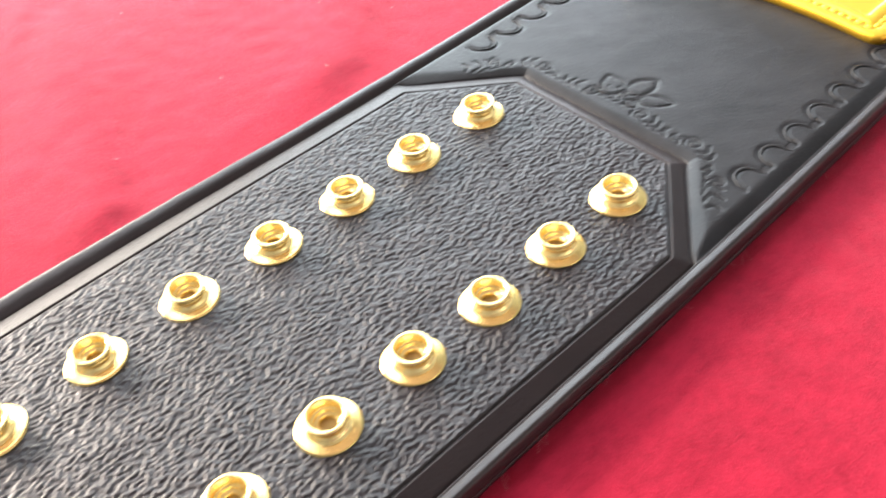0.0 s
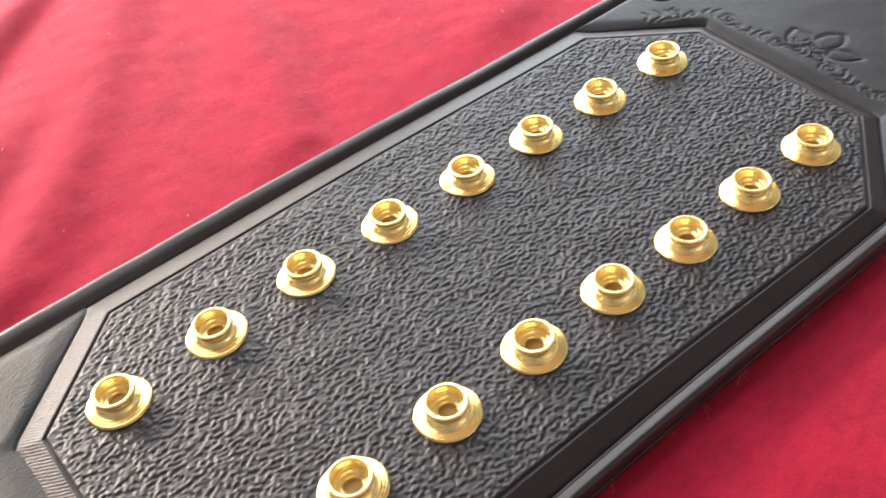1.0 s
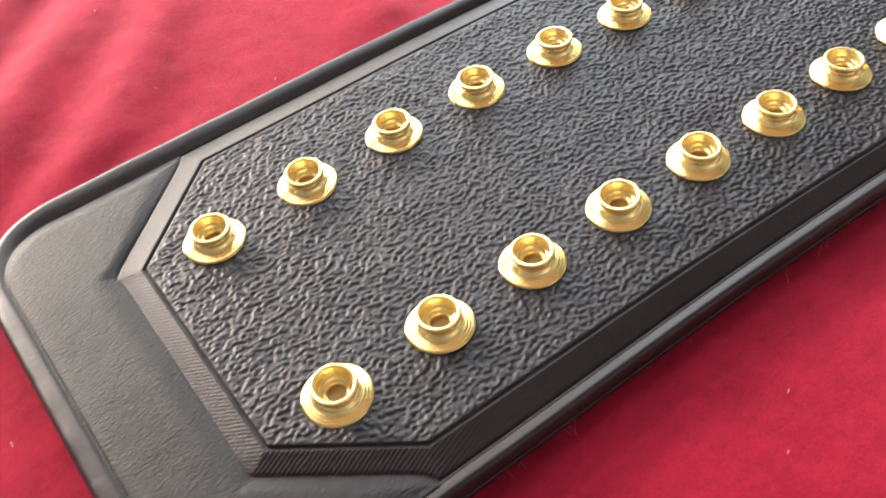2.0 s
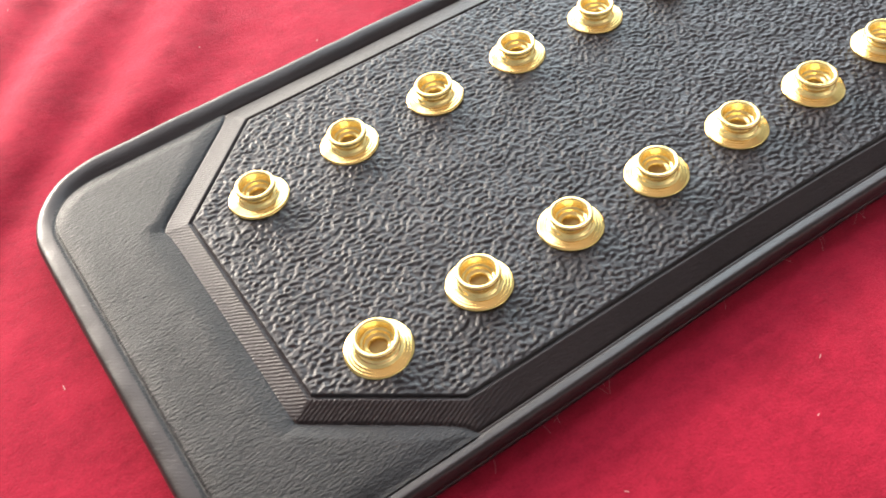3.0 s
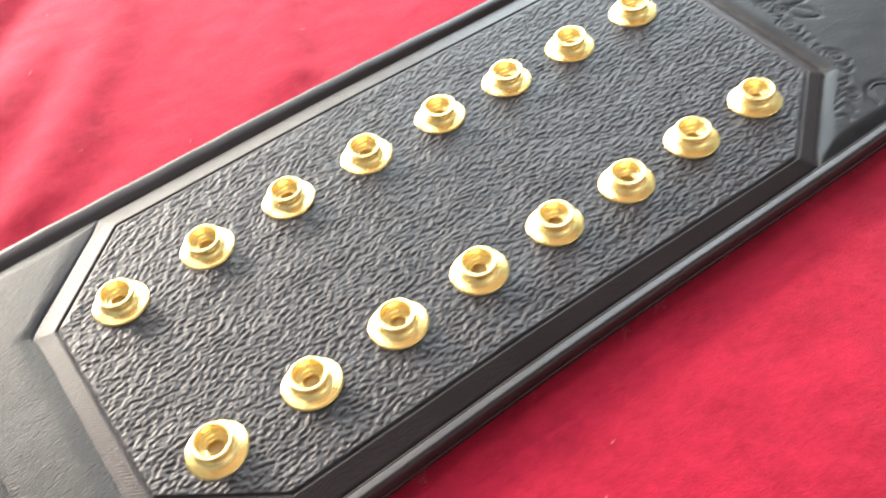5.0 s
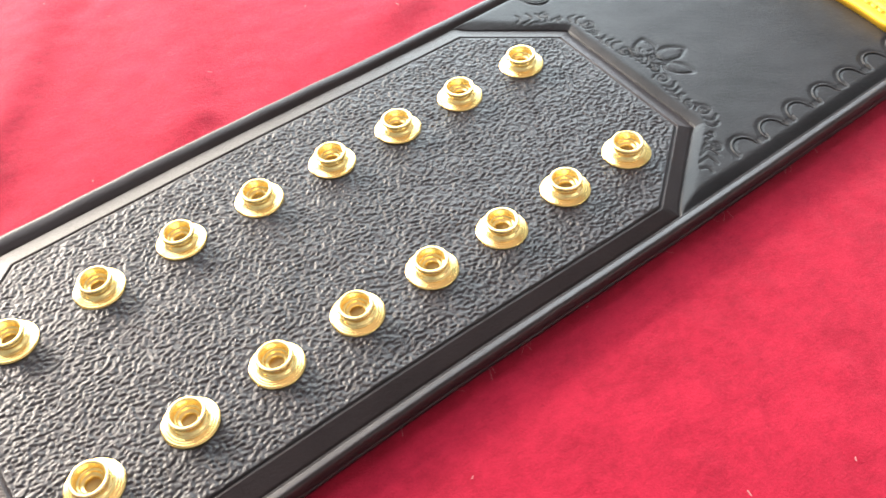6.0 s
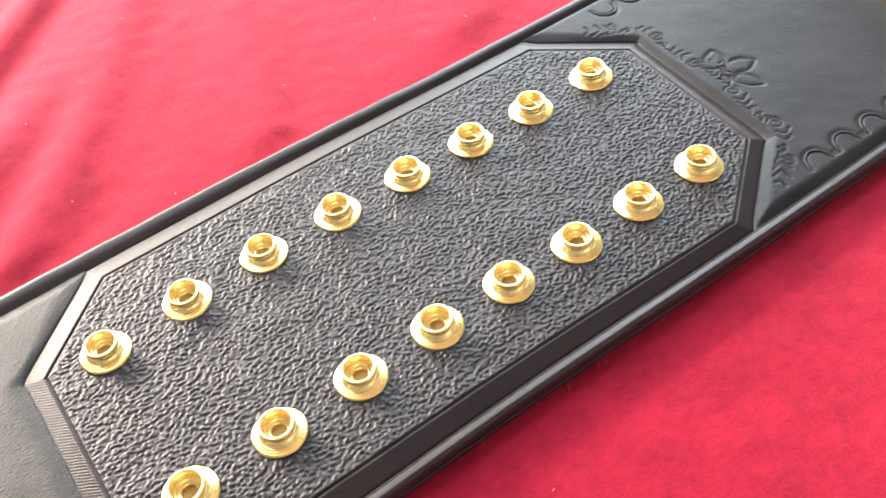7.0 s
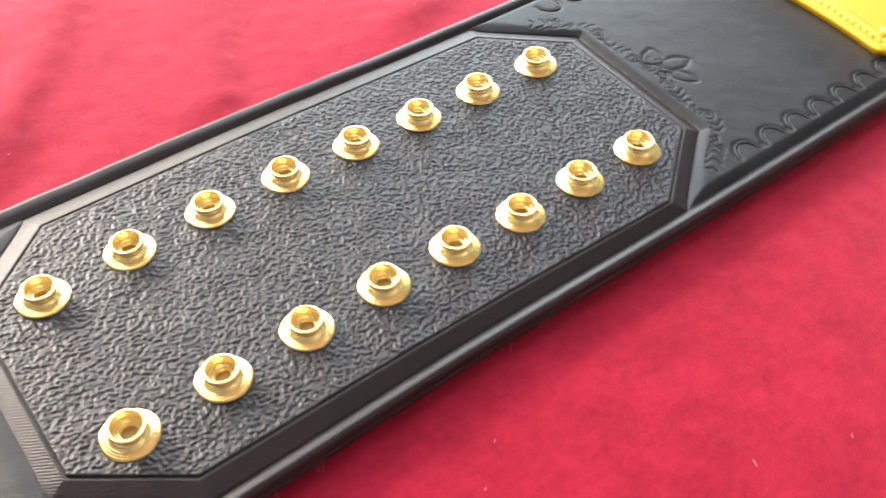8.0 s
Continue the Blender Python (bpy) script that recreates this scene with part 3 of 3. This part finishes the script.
# ---- snaps ----
FLANGE = lathe("snap", [(0.19, -0.02), (0.27, -0.014), (0.285, -0.004), (0.290, 0.007), (0.288, 0.0150), (0.284, 0.0190), (0.275, 0.0235), (0.262, 0.0275), (0.257, 0.0272), (0.252, 0.0305), (0.238, 0.0345), (0.233, 0.0342), (0.229, 0.0370),
                        (0.216, 0.0400), (0.200, 0.0425), (0.150, 0.043)], M_BRASS, 72)
POST = lathe("post", [(0.212, 0.036), (0.206, 0.045), (0.198, 0.050), (0.191, 0.055), (0.186, 0.060), (0.182, 0.070), (0.176, 0.080), (0.164, 0.088), (0.152, 0.093),
                      (0.147, 0.094), (0.147, 0.122), (0.152, 0.132), (0.176, 0.136), (0.188, 0.142), (0.192, 0.156), (0.190, 0.171), (0.184, 0.181), (0.175, 0.184),
                      (0.164, 0.183), (0.156, 0.178), (0.151, 0.168), (0.148, 0.150), (0.142, 0.142), (0.140, 0.108), (0.136, 0.099), (0.122, 0.096), (0.117, 0.090),
                      (0.115, 0.074), (0.109, 0.067), (0.087, 0.064), (0.079, 0.058), (0.075, 0.045), (0.072, 0.000)], M_POST, 72)
# disc that closes the bore; its dark colour stands for the shade down there
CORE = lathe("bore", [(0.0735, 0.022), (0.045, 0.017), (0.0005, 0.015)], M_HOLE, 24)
rng = random.Random(7)
for su, sv in SNAPS:
    x, y, z = to_world(su, sv, 0.0)
    snap = child("snap", FLANGE, belt, "polished brass snap stud")
    snap.matrix_basis = pose(x, y, z, rng.uniform(-1.5, 1.5), rng.uniform(-1.5, 1.5), rng.uniform(0, 360))
    child("post", POST, snap)
    child("bore", CORE, snap, "hollow of the stud, its shade put into a darker brass")


# ---- gold plate at the far end ----
def plate_outline(inset):
    """The plate's edge, counter-clockwise, drawn in by inset."""
    l, r, b, t = 10.98 + inset, 15.4 - inset, -2.82 + inset, 0.92 - inset
    rad = max(0.16 - inset * 0.5, 0.04)
    pts = []
    for a in np.radians(np.linspace(180, 270, 7)):
        pts.append((l + rad + rad * math.cos(a), b + rad + rad * math.sin(a)))
    for u in np.linspace(l + rad, r - rad, 14)[1:-1]:
        pts.append((u, b))
    for a in np.radians(np.linspace(270, 450, 13)):
        yy = b + rad if a < 2 * math.pi - 1e-6 else t - rad
        pts.append((r - rad + rad * math.cos(a), yy + rad * math.sin(a)))
    for u in np.linspace(r - rad, l + rad, 14)[1:-1]:
        pts.append((u, t))
    for a in np.radians(np.linspace(90, 180, 7)):
        pts.append((l + rad + rad * math.cos(a), t - rad + rad * math.sin(a)))
    for v in np.linspace(t - rad, b + rad, 26)[1:-1]:
        pts.append((l + 0.19 * (1 - ((v - V0) / ((t - b) / 2 - rad)) ** 2), v))
    return pts


def build_plate():
    rows = [(0.0, -0.02), (0.0, 0.070), (0.012, 0.084), (0.03, 0.090), (0.13, 0.090), (0.145, 0.086), (0.155, 0.081), (0.245, 0.081), (0.255, 0.086),
            (0.27, 0.094), (0.30, 0.100), (0.36, 0.100), (0.385, 0.094), (0.40, 0.084), (0.415, 0.079), (0.44, 0.0785), (0.9, 0.0785)]
    verts, faces = [], []
    for ins, w in rows:
        verts += [to_world(u, v, w) for u, v in plate_outline(ins)]
    n = len(plate_outline(0))
    for k in range(len(rows) - 1):
        for i in range(n):
            j = (i + 1) % n
            faces.append((k * n + i, k * n + j, (k + 1) * n + j, (k + 1) * n + i))
    faces.append([(len(rows) - 1) * n + i for i in range(n)])
    faces.append([i for i in range(n)][::-1])
    return mesh_from("side_plate", verts, faces, M_PLATE)


plate = child("side_plate", build_plate(), belt, "gold-plated metal plate with a beaded border")


def build_beads():
    """A line of small domed beads along the plate's border, each a piece of its own on one mesh."""
    loop = np.array(plate_outline(0.20) + plate_outline(0.20)[:1])
    cum = np.r_[0, np.cumsum(np.linalg.norm(np.diff(loop, axis=0), axis=1))]
    bm = bmesh.new()
    bmesh.ops.create_uvsphere(bm, u_segments=10, v_segments=6, radius=1.0)
    for v in bm.verts:
        v.co = Vector((v.co.x * 0.060 * P, v.co.y * 0.042 * P, v.co.z * 0.012 * P))
    me = bpy.data.meshes.new("bead")
    bm.to_mesh(me)
    bm.free()
    me.materials.append(M_PLATE)
    me.polygons.foreach_set("use_smooth", [True] * len(me.polygons))
    for s in np.arange(0, cum[-1] - 0.06, 0.125):
        u, v = np.interp(s, cum, loop[:, 0]), np.interp(s, cum, loop[:, 1])
        du, dv = np.interp(s + 0.01, cum, loop[:, 0]) - u, np.interp(s + 0.01, cum, loop[:, 1]) - v
        x, y, z = to_world(u, v, 0.080)
        child("bead", me, plate).matrix_basis = pose(x, y, z, 0, 0, math.degrees(math.atan2(dv, du)))


build_beads()


# ---- the cloth ----
def cloth_height(x, y):
    """Folds and soft unevenness, in metres; flat under the belt."""
    u, v = x / P + U0, y / P + V0
    out = np.maximum(-outline_depth(u, v), 0)
    z = np.zeros_like(x)
    for u_at, v_at, lean, curve, amp, width, v_from, v_to in (
            (-1.76, 2.0, 0.90, 0.0, 0.15, 0.55, -1.5, 4.0),
            (0.76, 2.9, 0.80, -0.02, 0.12, 0.60, 1.2, 10.0),
            (3.70, 2.4, 0.42, -0.025, 0.075, 0.42, 1.0, 9.0),
            (1.9, 3.4, 0.75, 0.0, 0.03, 0.35, 2.0, 8.0),
            (7.6, 2.4, 0.9, 0.0, 0.06, 0.7, 1.5, 9.0),
            (-3.6, 1.0, 0.6, 0.03, 0.12, 0.5, -3.0, 8.0)):
        dv = v - v_at
        s = (u - u_at - lean * dv - curve * dv * dv) / math.sqrt(1 + lean * lean)
        gate = smooth((v - v_from) / 1.2) * (1 - smooth((v - v_to) / 3.0))
        z += gate * amp * (np.exp(-((s + width) / width) ** 2) - 0.45 * np.exp(-((s - 0.25 * width) / (0.7 * width)) ** 2))
    soft = smooth((out - 0.04) / 0.75)
    z *= soft
    z += 0.005 * soft * (np.sin(0.9 * u + 0.5 * v) + np.sin(1.7 * v - 0.6 * u + 1.0) )
    return P * z


def build_cloth():
    xs = np.concatenate([np.linspace(-0.70, -0.20, 26)[:-1], np.arange(-0.20, 0.26, 0.0016), np.linspace(0.26, 0.70, 24)])
    ys = np.concatenate([np.linspace(-0.56, -0.16, 22)[:-1], np.arange(-0.16, 0.36, 0.0016), np.linspace(0.36, 0.58, 12)])
    x, y = np.meshgrid(xs, ys, indexing="ij")
    z = cloth_height(x, y)
    z += 0.00006 * band_noise(x.shape, (0.0016, 0.0016), 0.016, 0.8, 31)
    faces, used = grid_faces(np.ones((len(xs) - 1, len(ys) - 1), bool))
    return mesh_from("tablecloth", np.stack([x, y, z], -1).reshape(-1, 3)[used], faces, M_CLOTH)


cloth = tagged(new("tablecloth", build_cloth()), "soft red brushed cloth with shallow folds spread over the table", "cloth")


# ---- lint on the cloth and along the belt's edge ----
def build_lint():
    rng = random.Random(21)
    verts, faces = [], []

    def add(points, radius):
        vv, ff = tube(points, [radius] * len(points), 4)
        k = len(verts)
        verts.extend(vv)
        faces.extend(tuple(i + k for i in f) for f in ff)

    for _ in range(26):
        u = rng.uniform(-1.0, 9.5)
        a, ln = rng.uniform(-2.6, -0.5), rng.uniform(0.05, 0.14)
        b = rng.uniform(-0.6, 0.6)
        pts = []
        for t in np.linspace(0, 1, 7):
            uu = u + ln * t * math.cos(a + b * t)
            vv = OUT_B + 0.02 + ln * t * math.sin(a + b * t)
            p = to_world(uu, vv, 0)
            p[2] = float(cloth_height(np.array(p[0]), np.array(p[1]))) + P * (0.05 + 0.05 * math.sin(math.pi * t)) * (1 - 0.7 * t)
            pts.append(p)
        add(pts, 0.000022)
    for _ in range(60):
        u, v = rng.uniform(-3, 11), rng.uniform(-6.5, 7)
        if outline_depth(np.array(u), np.array(v)) > -0.3:
            continue
        a = rng.uniform(0, 6.28)
        ln = rng.uniform(0.02, 0.07)
        pts = []
        for t in np.linspace(-0.5, 0.5, 5):
            p = to_world(u + ln * t * math.cos(a), v + ln * t * math.sin(a + 0.5 * t), 0)
            p[2] = float(cloth_height(np.array(p[0]), np.array(p[1]))) + 0.0003
            pts.append(p)
        add(pts, 0.00009)
    return mesh_from("lint", verts, faces, M_LINT)


tagged(new("lint", build_lint()), "pale loose fibres on the cloth along the belt", "lint", kind="stuff")
